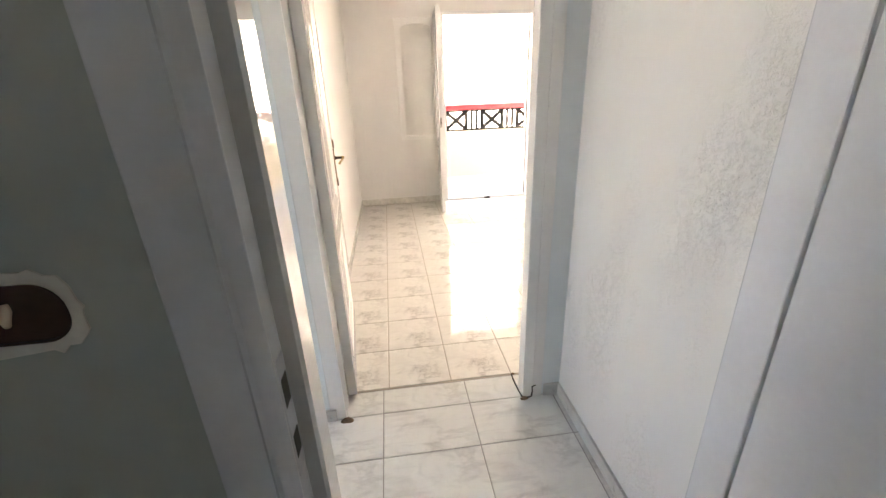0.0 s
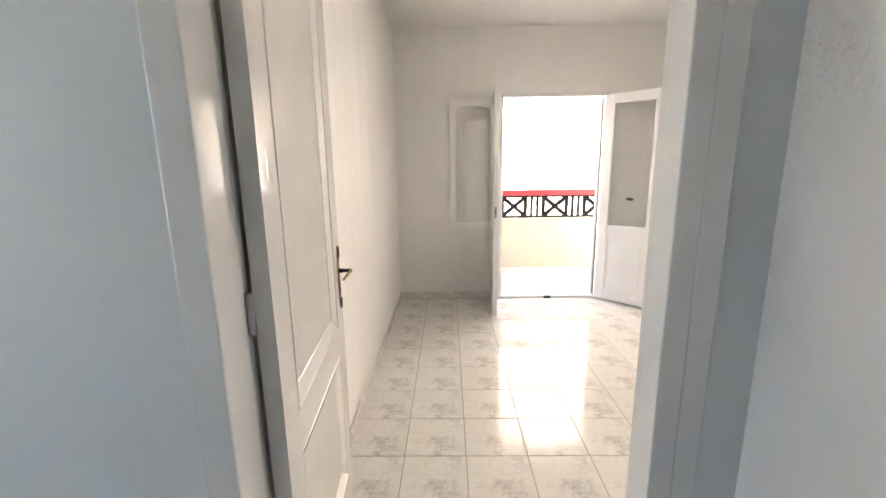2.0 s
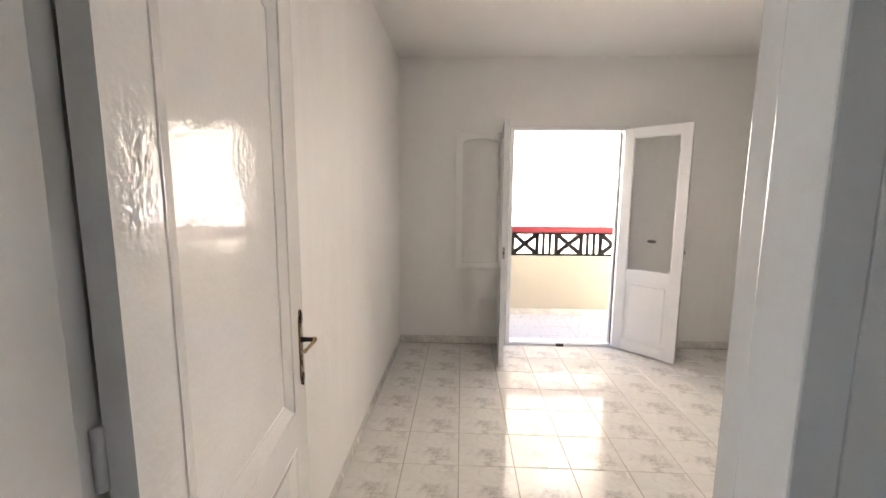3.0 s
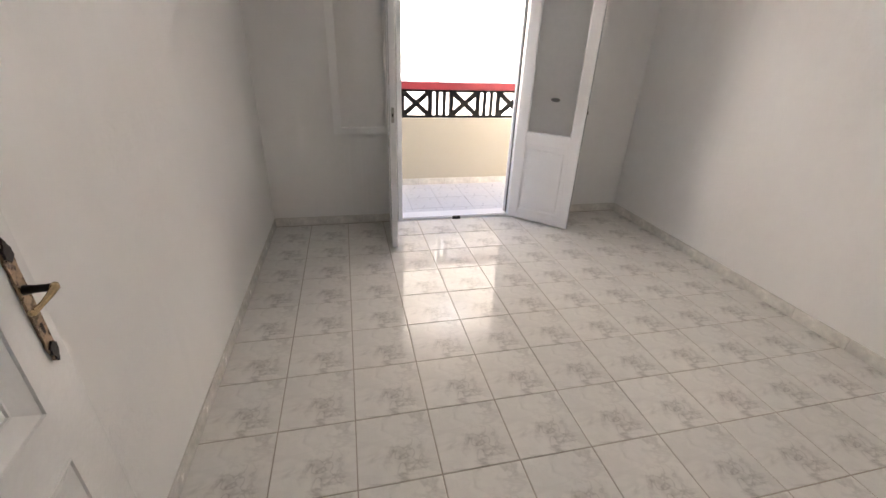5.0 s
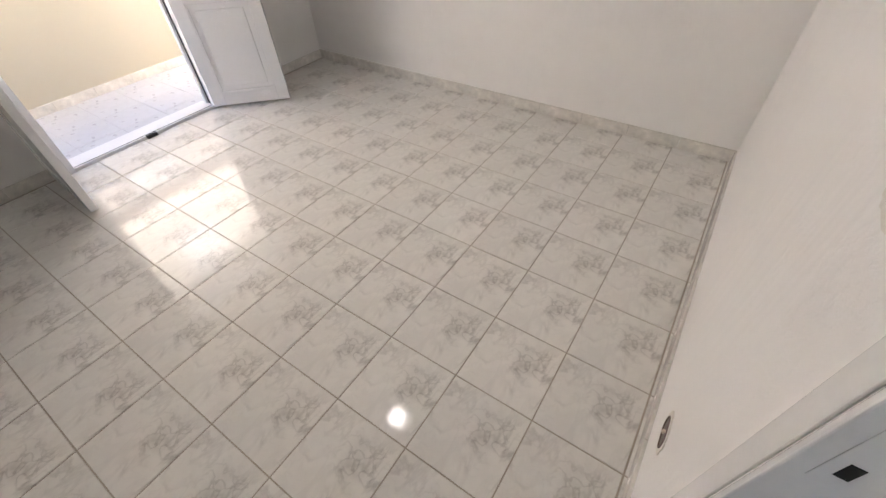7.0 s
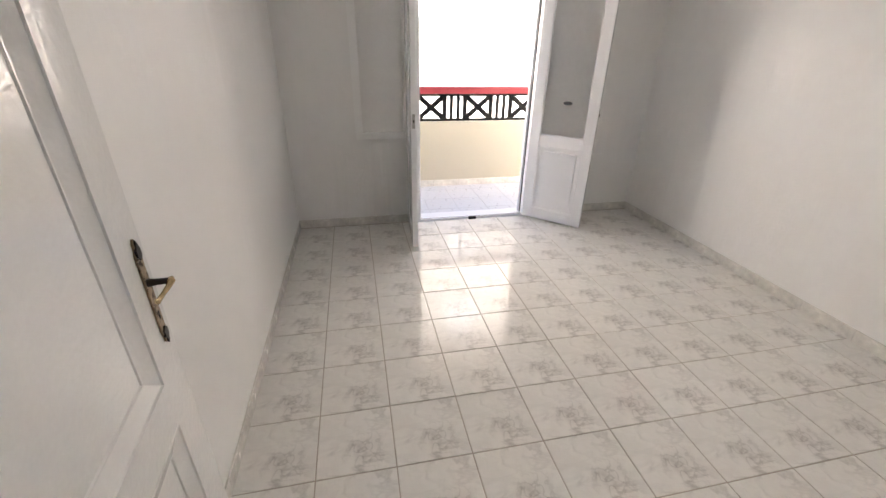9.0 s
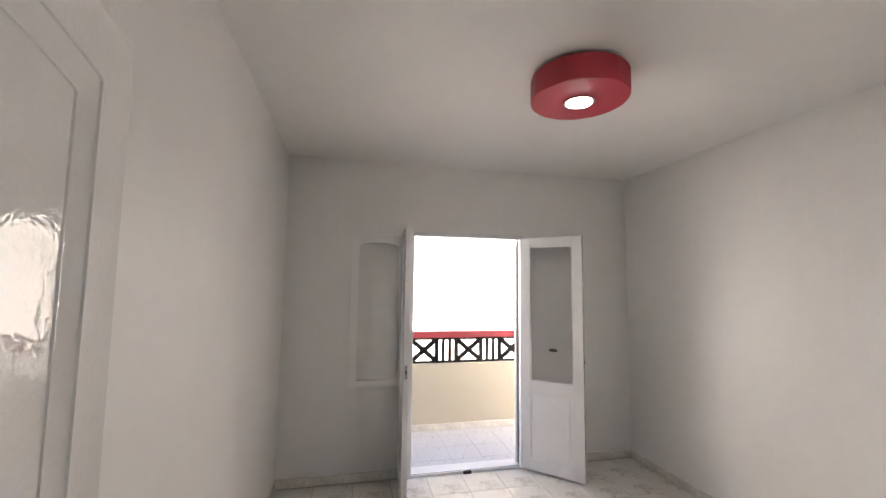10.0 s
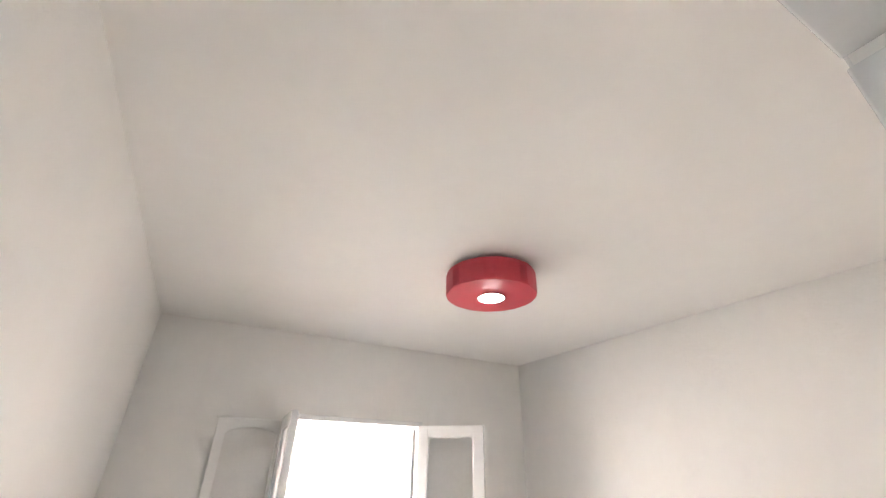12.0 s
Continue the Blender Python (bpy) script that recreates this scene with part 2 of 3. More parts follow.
def prism(outline, z0, z1, bevel=0.0, segments=2):
    """A solid from a flat outline in x, y, raised from z0 to z1."""
    bm = bmesh.new()
    low = [bm.verts.new((x, y, z0)) for x, y in outline]
    top = [bm.verts.new((x, y, z1)) for x, y in outline]
    n = len(outline)
    bm.faces.new(low[::-1])
    bm.faces.new(top)
    for i in range(n):
        bm.faces.new((low[i], low[(i + 1) % n], top[(i + 1) % n], top[i]))
    if bevel:
        rim = [e for e in bm.edges if abs(e.verts[0].co.z - e.verts[1].co.z) < 1e-6]
        bmesh.ops.bevel(bm, geom=rim, offset=bevel, segments=segments, affect="EDGES", profile=0.5)
    return bm


def ring(outer, inner, z0, z1):
    """A flat frame between two outlines with the same number of points."""
    bm = bmesh.new()
    rows = [[bm.verts.new((x, y, z)) for x, y in o] for o, z in ((outer, z0), (outer, z1), (inner, z1), (inner, z0))]
    n = len(outer)
    for a in range(4):
        for i in range(n):
            j = (i + 1) % n
            bm.faces.new((rows[a][i], rows[a][j], rows[(a + 1) % 4][j], rows[(a + 1) % 4][i]))
    bmesh.ops.recalc_face_normals(bm, faces=bm.faces[:])
    return bm


def moved(bm, m):
    bmesh.ops.transform(bm, matrix=m, verts=bm.verts[:])
    return bm


def tube(points, radius, sides=10):
    """A round bar along points, with closed ends."""
    bm = bmesh.new()
    pts = [Vector(p) for p in points]
    rings = []
    for i, p in enumerate(pts):
        d = (pts[min(i + 1, len(pts) - 1)] - pts[max(i - 1, 0)]).normalized()
        side = d.orthogonal().normalized() if not rings else (side - d * side.dot(d)).normalized()
        up = d.cross(side)
        r = radius[i] if isinstance(radius, (list, tuple)) else radius
        rings.append([bm.verts.new(p + (side * math.cos(a) + up * math.sin(a)) * r) for a in (2 * math.pi * k / sides for k in range(sides))])
    for a, b in zip(rings, rings[1:]):
        for k in range(sides):
            bm.faces.new((a[k], a[(k + 1) % sides], b[(k + 1) % sides], b[k]))
    bm.faces.new(rings[0][::-1])
    bm.faces.new(rings[-1])
    bmesh.ops.recalc_face_normals(bm, faces=bm.faces[:])
    return bm


def mesh_of(name, bm, material, smooth=False):
    bmesh.ops.recalc_face_normals(bm, faces=bm.faces[:])
    me = bpy.data.meshes.new(name)
    bm.to_mesh(me)
    bm.free()
    me.materials.append(material)
    if smooth:
        for p in me.polygons:
            p.use_smooth = True
    return me


def part(name, bm, material, parent, label="", smooth=False):
    ob = new(name, mesh_of(name, bm, material, smooth))
    ob.parent = parent
    if label:
        tagged(ob, label)
    return ob


def thing(name, m, label, category, group="", kind=""):
    ob = new(name)
    ob.empty_display_size = 0.1
    ob.matrix_world = m
    return tagged(ob, label, category, group, kind)


def structure(name, bm, material, label, category):
    return tagged(new(name, mesh_of(name, bm, material)), label, category, kind="structure")


def rounded(w, h, r, n=6, cx=0.0, cy=0.0):
    """Outline of a rectangle w x h with rounded corners."""
    out = []
    for qx, qy, a0 in ((1, 1, 0), (-1, 1, 90), (-1, -1, 180), (1, -1, 270)):
        for k in range(n + 1):
            a = radians(a0 + 90 * k / n)
            out.append((cx + qx * (w / 2 - r) + r * math.cos(a), cy + qy * (h / 2 - r) + r * math.sin(a)))
    return out


# ---- the plan, in metres ----
H = 2.80                       # ceiling
WX0, WX1 = 0.008, 3.345        # room, west to east
WY0, WY1 = -0.655, 2.868       # room, door wall to balcony wall
HALL_Y = -0.80                 # hall face of the door wall
DX0, DX1, DZ = 0.085, 0.997, 2.245   # rough opening of the room door
BX0, BX1, BZ = 1.085, 2.195, 2.165  # opening to the balcony
EX = 1.13                      # east wall of the hall
SY0, SY1 = -1.85, -1.77        # wall between hall and back room
SX0, SX1, SZ = 0.225, 1.027, 2.16

wall_west = structure("wall_west", boxes((WX0 - 0.13, WX0, WY0, WY1, 0, H)), WALL, "white painted plaster side wall of the room", "wall")
wall_east = structure("wall_east", boxes((WX1, WX1 + 0.13, WY0, WY1, 0, H)), WALL, "white painted plaster side wall of the room", "wall")
wall_north = structure("wall_north", boxes((WX0 - 0.13, BX0, WY1, WY1 + 0.14, 0, H), (BX1, WX1 + 0.13, WY1, WY1 + 0.14, 0, H), (BX0, BX1, WY1, WY1 + 0.14, BZ, H)),
                       WALL, "white painted plaster wall with a balcony doorway", "wall")
wall_south = structure("wall_south", boxes((WX0 - 0.13, DX0, HALL_Y + 0.05, WY0, 0, H), (DX1, WX1 + 0.13, HALL_Y + 0.05, WY0, 0, H), (DX0, DX1, HALL_Y + 0.05, WY0, DZ, H)),
                       WALL, "white painted plaster wall with the room doorway", "wall")
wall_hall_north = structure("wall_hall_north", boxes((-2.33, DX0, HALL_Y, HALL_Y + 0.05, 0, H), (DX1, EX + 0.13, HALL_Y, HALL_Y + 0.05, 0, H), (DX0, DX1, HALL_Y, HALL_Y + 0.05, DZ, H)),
                            HALL, "glossy white painted hall wall beside the doorway, tinted as by skylight", "wall")
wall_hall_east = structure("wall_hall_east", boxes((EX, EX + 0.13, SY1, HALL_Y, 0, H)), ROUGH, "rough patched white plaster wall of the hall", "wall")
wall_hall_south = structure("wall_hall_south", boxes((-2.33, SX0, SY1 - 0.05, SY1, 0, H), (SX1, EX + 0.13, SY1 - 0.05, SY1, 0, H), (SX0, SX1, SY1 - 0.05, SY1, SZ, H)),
                            HALL, "white painted hall wall with a narrow doorway, tinted as by skylight", "wall")
# The opening is for the added hall window.
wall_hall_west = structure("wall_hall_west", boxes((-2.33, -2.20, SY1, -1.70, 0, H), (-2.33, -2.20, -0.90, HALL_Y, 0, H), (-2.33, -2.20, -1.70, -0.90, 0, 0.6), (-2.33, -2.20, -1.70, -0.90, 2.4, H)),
                           HALL, "white painted end wall of the hall with added window, skylight tint", "wall")
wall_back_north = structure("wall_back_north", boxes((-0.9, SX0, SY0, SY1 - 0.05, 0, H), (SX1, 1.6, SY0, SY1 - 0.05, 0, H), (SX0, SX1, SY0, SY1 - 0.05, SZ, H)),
                            DARK, "grey plaster wall of the back room, dimness in its colour", "wall")
# The gap takes a made-up window that brightens this room.
wall_back_west = structure("wall_back_west", boxes((-0.9, -0.77, -3.5, -3.29, 0, H), (-0.9, -0.77, -2.81, SY0, 0, H), (-0.9, -0.77, -3.29, -2.81, 0, 1.4), (-0.9, -0.77, -3.29, -2.81, 2.0, H)), DARK, "grey plaster wall of the back room, dimness in its colour", "wall")
wall_back_east = structure("wall_back_east", boxes((1.47, 1.6, -3.5, SY0, 0, H)), DARK, "grey plaster wall of the back room, dimness in its colour", "wall")
wall_back_south = structure("wall_back_south", boxes((-0.9, 1.6, -3.63, -3.5, 0, H)), DARK, "grey plaster wall of the back room, dimness in its colour", "wall")
ceiling = structure("ceiling", boxes((-2.33, WX1 + 0.13, -3.63, WY1 + 0.14, H, H + 0.16)), CEIL, "plain off-white painted plaster ceiling", "ceiling")

# floor slab, its top is the bed of grout between the tiles
floor = structure("floor", boxes((WX0 - 0.13, WX1 + 0.13, -0.637, WY1, -0.16, -0.0025), (WX0 - 0.13, DX0, WY0 - 0.05, -0.637, -0.16, -0.0025), (DX1, WX1 + 0.13, WY0 - 0.05, -0.637, -0.16, -0.0025)), GROUT, "glossy marbled ceramic tiles with brown grout", "floor")
floor_hall = structure("floor_hall", boxes((-2.33, 1.6, -3.63, HALL_Y + 0.02, -0.16, -0.0025), (DX0, DX1, HALL_Y + 0.02, -0.637, -0.16, -0.0025)), HALL_GROUT, "large pale marbled ceramic tiles of the hall", "floor")
floor_balcony = structure("floor_balcony", boxes((-0.12, WX1 + 0.13, WY1, 4.06, -0.16, -0.0025)), BALC_GROUT, "pale tiled balcony floor", "floor")


# ---- balcony: parapet, rail, street beyond ----
PY = 3.945
parapet = structure("parapet", boxes((-0.12, WX1 + 0.13, PY, PY + 0.12, -0.16, 0.755), (-0.12, 0.0, WY1 + 0.14, PY, -0.16, 0.755), (WX1 + 0.01, WX1 + 0.13, WY1 + 0.14, PY, -0.16, 0.755)),
                    PARAPET, "cream rendered balcony parapet wall", "parapet")


def railing():
    rail = thing("balcony_railing", pose(0, PY + 0.06, 0.755), "black iron railing with crossed panels under a red handrail", "railing")
    x0, x1 = -0.1, WX1 + 0.11
    part("handrail", boxes((x0, x1, -0.05, 0.05, 0.295, 0.375), bevel=0.012), RED, rail, "red painted handrail")
    part("bottom_bar", boxes((x0, x1, -0.012, 0.012, 0.0, 0.028), bevel=0.003), IRON, rail)
    part("top_bar", boxes((x0, x1, -0.012, 0.012, 0.27, 0.295), bevel=0.003), IRON, rail)
    k = 1.83 - 4 * 0.55
    while k < x1:
        for px, bw in ((k, 0.025), (k + 0.31, 0.025), (k + 0.39, 0.019), (k + 0.47, 0.019)):
            if x0 < px < x1:
                part("bar", boxes((px - bw, px + bw, -0.010, 0.010, 0.028, 0.27), bevel=0.002), IRON, rail)
        for s in (1, -1):
            if x0 < k and k + 0.31 < x1:
                length, a = math.hypot(0.29, 0.242), math.atan2(0.242, 0.29)
                bm = moved(boxes((-length / 2, length / 2, -0.008 + 0.0035 * s, 0.006 + 0.0035 * s, -0.027, 0.027), bevel=0.002), Matrix.Translation((k + 0.155, 0, 0.149)) @ Matrix.Rotation(-s * a, 4, "Y"))
                part("cross_bar", bm, IRON, rail)
        k += 0.55


railing()
ground = structure("ground", boxes((-400, 400, -400, 400, -6.7, -6.5)), GROUND, "grey asphalt street far below", "ground")


def far_house(m, w, h, label):
    """A rendered house across the street, with storeys of shuttered windows and a cornice; its front looks along local -y."""
    house = thing("apartment_building", m, label, "building")
    part("facade", boxes((-w / 2, w / 2, 0, 8, 0, h)), FACADE, house)
    part("roof", boxes((-w / 2 - 0.3, w / 2 + 0.3, -0.35, 8.2, h, h + 0.35), bevel=0.03), ROOFING, house)
    for s in range(int(h // 3)):
        for c in range(int(w // 2.6)):
            wx, wz = -w / 2 + 1.3 + c * 2.6, 1.0 + s * 3.0
            win = part("window", boxes((wx - 0.62, wx - 0.55, -0.06, 0.0, wz, wz + 1.5), (wx + 0.55, wx + 0.62, -0.06, 0.0, wz, wz + 1.5), (wx - 0.55, wx + 0.55, -0.06, 0.0, wz + 1.43, wz + 1.5), (wx - 0.62, wx + 0.62, -0.12, 0.0, wz - 0.08, wz), (wx - 0.03, wx + 0.03, -0.05, 0.0, wz, wz + 1.43)),
                       SHUTTER, house)
            part("shutter", boxes((wx - 0.55, wx + 0.55, -0.02, -0.004, wz, wz + 1.43)), SHUTTER, win)


# Front runs wider than its visible part, added for oblique light indoors.
far_house(pose(2.5, 11.0, -6.5), 52.0, 15.0, "cream rendered apartment house across the street in sunlight")
# Second house is out of view, added to reflect warmer light into the hall.
far_house(pose(-7.0, -3.0, -6.5, 0, 0, 90), 14.0, 7.0, "added unseen cream rendered house reflecting light into the hall window")
# Unseen darker skin, added so the outer wall bounces less light onto the parapet.
structure("added_outer_skin", boxes((WX0 - 0.13, BX0 - 0.02, WY1 + 0.14, WY1 + 0.16, 0, H), (BX1 + 0.02, WX1 + 0.13, WY1 + 0.14, WY1 + 0.16, 0, H), (BX0 - 0.02, BX1 + 0.02, WY1 + 0.14, WY1 + 0.16, BZ + 0.02, H)),
                    PARAPET, "added unseen cream render skin that cuts bounce onto the parapet", "wall")
# Slab out of view, added to keep skylight off the balcony.
structure("added_slab_above", boxes((-0.12, WX1 + 0.13, WY1 + 0.14, 4.06, H + 0.02, H + 0.16)), PARAPET, "added unseen cream rendered slab that blocks sky above the balcony", "slab")


# ---- doorways: frames, leaves, furniture of the doors ----
def room_door_frame():
    fr = thing("door_frame_1", pose(0, 0, 0), "white gloss painted wooden door frame, chipped at the foot", "door frame", kind="structure")
    y0, y1 = HALL_Y - 0.006, WY0 + 0.006
    part("jamb", boxes((DX0 - 0.03, 0.122, y0, -0.700, 0, 2.195), (DX0 - 0.03, 0.106, -0.700, y1, 0, 2.195), bevel=0.003), FRAME, fr)
    r = part("jamb", boxes((0.949, DX1, y0, -0.735, 0, 2.205), (0.983, DX1, -0.735, y1, 0, 2.205), bevel=0.003), FRAME, fr)
    part("head", boxes((DX0 - 0.03, DX1, y0, -0.710, 2.205, DZ), (DX0 - 0.03, DX1, -0.710, y1, 2.228, DZ), bevel=0.003), FRAME, fr)
    part("strike_plate", boxes((0.9815, 0.9835, -0.710, -0.672, 0.905, 1.085)), FRAME, r)
    part("strike_hole", boxes((0.9805, 0.9820, -0.699, -0.685, 0.930, 0.962), bevel=0.0004), BLACK, r, "dark bolt hole")
    part("strike_hole", boxes((0.9805, 0.9820, -0.699, -0.685, 1.024, 1.053), bevel=0.0004), BLACK, r, "dark latch hole")
    part("casing", boxes((DX1 + 0.009, DX1 + 0.062, WY0, WY0 + 0.005, 0, DZ), bevel=0.002), FRAME, fr)
    part("casing", boxes((DX0 - 0.03, DX1 + 0.045, WY0, WY0 + 0.006, DZ, DZ + 0.045), bevel=0.002), FRAME, fr)
    part("foot_crack", tube([(0.943, -0.640, 0.002), (0.941, -0.70, 0.003), (0.944, -0.78, 0.002), (0.950, -0.812, 0.003), (0.972, -0.814, 0.002), (0.990, -0.811, 0.003)], [0.003, 0.004, 0.0035, 0.006, 0.004, 0.003], 6), BLACK, fr, "dark open joint at the frame foot")
    part("foot_crack", tube([(0.992, -0.8075, 0.002), (0.996, -0.8075, 0.03), (0.993, -0.8075, 0.058), (1.012, -0.8075, 0.064)], [0.004, 0.003, 0.0035, 0.0025], 6), BLACK, fr, "dark open joint at the frame foot")
    part("casing", boxes((DX1, 1.043, HALL_Y - 0.006, HALL_Y, 0, DZ), bevel=0.002), FRAME, fr)


def panel_outline(x0, x1, z0, z1, cut, arch, n=8):
    """Panel outline with square feet and a shouldered, arched head."""
    pts = [(x0, z0), (x1, z0), (x1, z1 - cut)]
    for k in range(n + 1):
        u = k / n
        x = x1 - cut * 0.6 - (x1 - x0 - cut * 1.2) * u
        pts.append((x, z1 - cut + arch * math.sin(math.pi * u) + cut * 0.55))
    pts.append((x0, z1 - cut))
    return pts


def scaled(pts, d):
    cx, cy = (min(p[0] for p in pts) + max(p[0] for p in pts)) / 2, (min(p[1] for p in pts) + max(p[1] for p in pts)) / 2
    w, h = max(p[0] for p in pts) - min(p[0] for p in pts), max(p[1] for p in pts) - min(p[1] for p in pts)
    return [(cx + (x - cx) * (1 - 2 * d / w), cy + (y - cy) * (1 - 2 * d / h)) for x, y in pts]


STAND = Matrix.Rotation(radians(90), 4, "X")   # outline x, y becomes x, z; raised along -y


def raised_panel(parent, pts, face, material, out=-1):
    """A moulded border and a raised field on a leaf whose face lies at y = face; out: the way the face looks."""
    m = Matrix.Translation((0, face, 0)) @ Matrix.Scale(-out, 4, (0, 1, 0)) @ STAND
    part("moulding", moved(ring(pts, scaled(pts, 0.014), -0.004, 0.007), m), material, parent)
    part("panel", moved(prism(scaled(pts, 0.04), -0.004, 0.004, 0.0035), m), material, parent)


def sunk_face(parent, rect, pts, face, out, depth, material):
    """One half of a panelled face: flat border round a sunk panel with sloping, beaded sides."""
    m = Matrix.Translation((0, face, 0)) @ Matrix.Scale(-out, 4, (0, 1, 0)) @ STAND
    x0, x1, z0, z1 = rect
    px0, px1, pz0, pz1 = min(p[0] for p in pts), max(p[0] for p in pts), min(p[1] for p in pts), max(p[1] for p in pts)
    outer = []
    for i, (x, z) in enumerate(pts):
        ox = x0 if x < px0 + 1e-6 else x1 if x > px1 - 1e-6 else x
        oz = z0 if z < pz0 + 1e-6 else z if ox != x and i not in (3, len(pts) - 2) else z1
        if len(pts) == 4:
            oz = z0 if z < pz0 + 1e-6 else z1
        if len(pts) > 4 and i == 3:
            ox = x1
        if len(pts) > 4 and i == len(pts) - 2:
            ox = x0
        outer.append((ox, oz))
    part("border", moved(ring(outer, pts, -depth - 0.001, 0.0), m), material, parent)
    bead = scaled(pts, 0.004)
    rows = [(pts, 0.0), (scaled(pts, 0.002), 0.0025), (bead, 0.0025), (scaled(pts, 0.007), -0.0015), (scaled(pts, 0.048), -depth + 0.003), (scaled(pts, 0.052), -depth + 0.003), (scaled(pts, 0.055), -depth)]
    bm = bmesh.new()
    rings = [[bm.verts.new((x, z, d)) for x, z in o] for o, d in rows]
    n = len(pts)
    for a, b in zip(rings, rings[1:]):
        for i in range(n):
            bm.faces.new((a[i], a[(i + 1) % n], b[(i + 1) % n], b[i]))
    part("moulding", moved(bm, m), material, parent)


def lever_handle(parent, x, face, z, out, way):
    """Ornate bronze long plate with pointed ends, and a curled lever."""
    side = []
    for v, w in ((-0.130, 0.002), (-0.124, 0.008), (-0.115, 0.005), (-0.106, 0.011), (-0.094, 0.014), (-0.080, 0.010), (-0.066, 0.0135), (-0.02, 0.0125), (0.05, 0.0135), (0.068, 0.010), (0.082, 0.015), (0.098, 0.012), (0.108, 0.005), (0.120, 0.008), (0.130, 0.002)):
        side.append((w, v))
    pts = side + [(-w, v) for w, v in reversed(side)]
    m = Matrix.Translation((x, face, z)) @ Matrix.Scale(-out, 4, (0, 1, 0)) @ STAND
    plate = part("handle_plate", moved(prism(pts, 0.0, 0.005, 0.0015), m), BRONZE, parent, "aged bronze long plate")
    neck = [(x, face + out * d, z + 0.027) for d in (0.004, 0.02, 0.036, 0.044)]
    part("lever_neck", tube(neck, [0.0100, 0.0075, 0.007, 0.0075], 12), DARK_BRONZE, plate, "blackened bronze neck", True)
    arm = [(x - way * 0.005, face + out * 0.048, z + 0.030), (x + way * 0.001, face + out * 0.050, z + 0.028), (x + way * 0.010, face + out * 0.044, z + 0.018), (x + way * 0.020, face + out * 0.036, z + 0.009), (x + way * 0.032, face + out * 0.031, z + 0.004), (x + way * 0.044, face + out * 0.029, z + 0.003), (x + way * 0.051, face + out * 0.030, z + 0.008)]
    part("lever", tube(arm, [0.006, 0.0078, 0.0058, 0.0048, 0.0052, 0.0066, 0.004], 12), BRASS, plate, "curled worn brass lever", True)
    leafy = [(0.0, -0.024), (0.005, -0.015), (0.0035, -0.010), (0.011, -0.002), (0.0085, 0.006), (0.012, 0.012), (0.005, 0.016), (0.0, 0.022)]
    for v, up in ((-0.108, -1), (0.104, 1)):
        edge = leafy + [(-w, h) for w, h in leafy[-2:0:-1]]
        scroll = moved(prism([(w, h * -up) for w, h in edge], 0.003, 0.0085, 0.0012), Matrix.Translation((x, face, z + v)) @ Matrix.Scale(-out, 4, (0, 1, 0)) @ STAND)
        part("plate_ornament", scroll, DARK_BRONZE, plate, "blackened leaf ornament")
    part("keyhole", moved(prism(rounded(0.006, 0.022, 0.0028), 0.004, 0.0058), Matrix.Translation((x, face, z - 0.055)) @ Matrix.Scale(-out, 4, (0, 1, 0)) @ STAND), BLACK, plate)


def room_door():
    """Leaf hinged at the west jamb and swung open along the west wall; local x runs from the hinge, y = 0 is the face to the room."""
    d = thing("door_1", pose(0.160, -0.655, 0.008, 0, 0, 94.6), "white gloss panelled wooden door standing open along the wall", "door", kind="structure")
    w, h, th, deep = 0.790, 2.175, 0.042, 0.015
    leaf = part("leaf", boxes((0.0, w, deep, th - deep, 0, h)), GLOSS, d)
    split = 0.752
    for out, face in ((-1, 0.0), (1, th)):
        sunk_face(leaf, (0, w, split, h), panel_outline(0.11, 0.675, 0.812, 2.062, 0.012, 0.03), face, out, deep, GLOSS)
        sunk_face(leaf, (0, w, 0, split), [(0.11, 0.14), (0.675, 0.14), (0.675, 0.695), (0.11, 0.695)], face, out, deep, GLOSS)
        lever_handle(leaf, 0.750, face, 1.006, out, -1)
    for hz in (0.25, 1.13, 1.85):
        part("hinge", tube([(-0.004, 0.048, hz - 0.048), (-0.004, 0.048, hz), (-0.004, 0.048, hz + 0.048)], 0.009, 10), FRAME, d, "painted steel hinge", True)


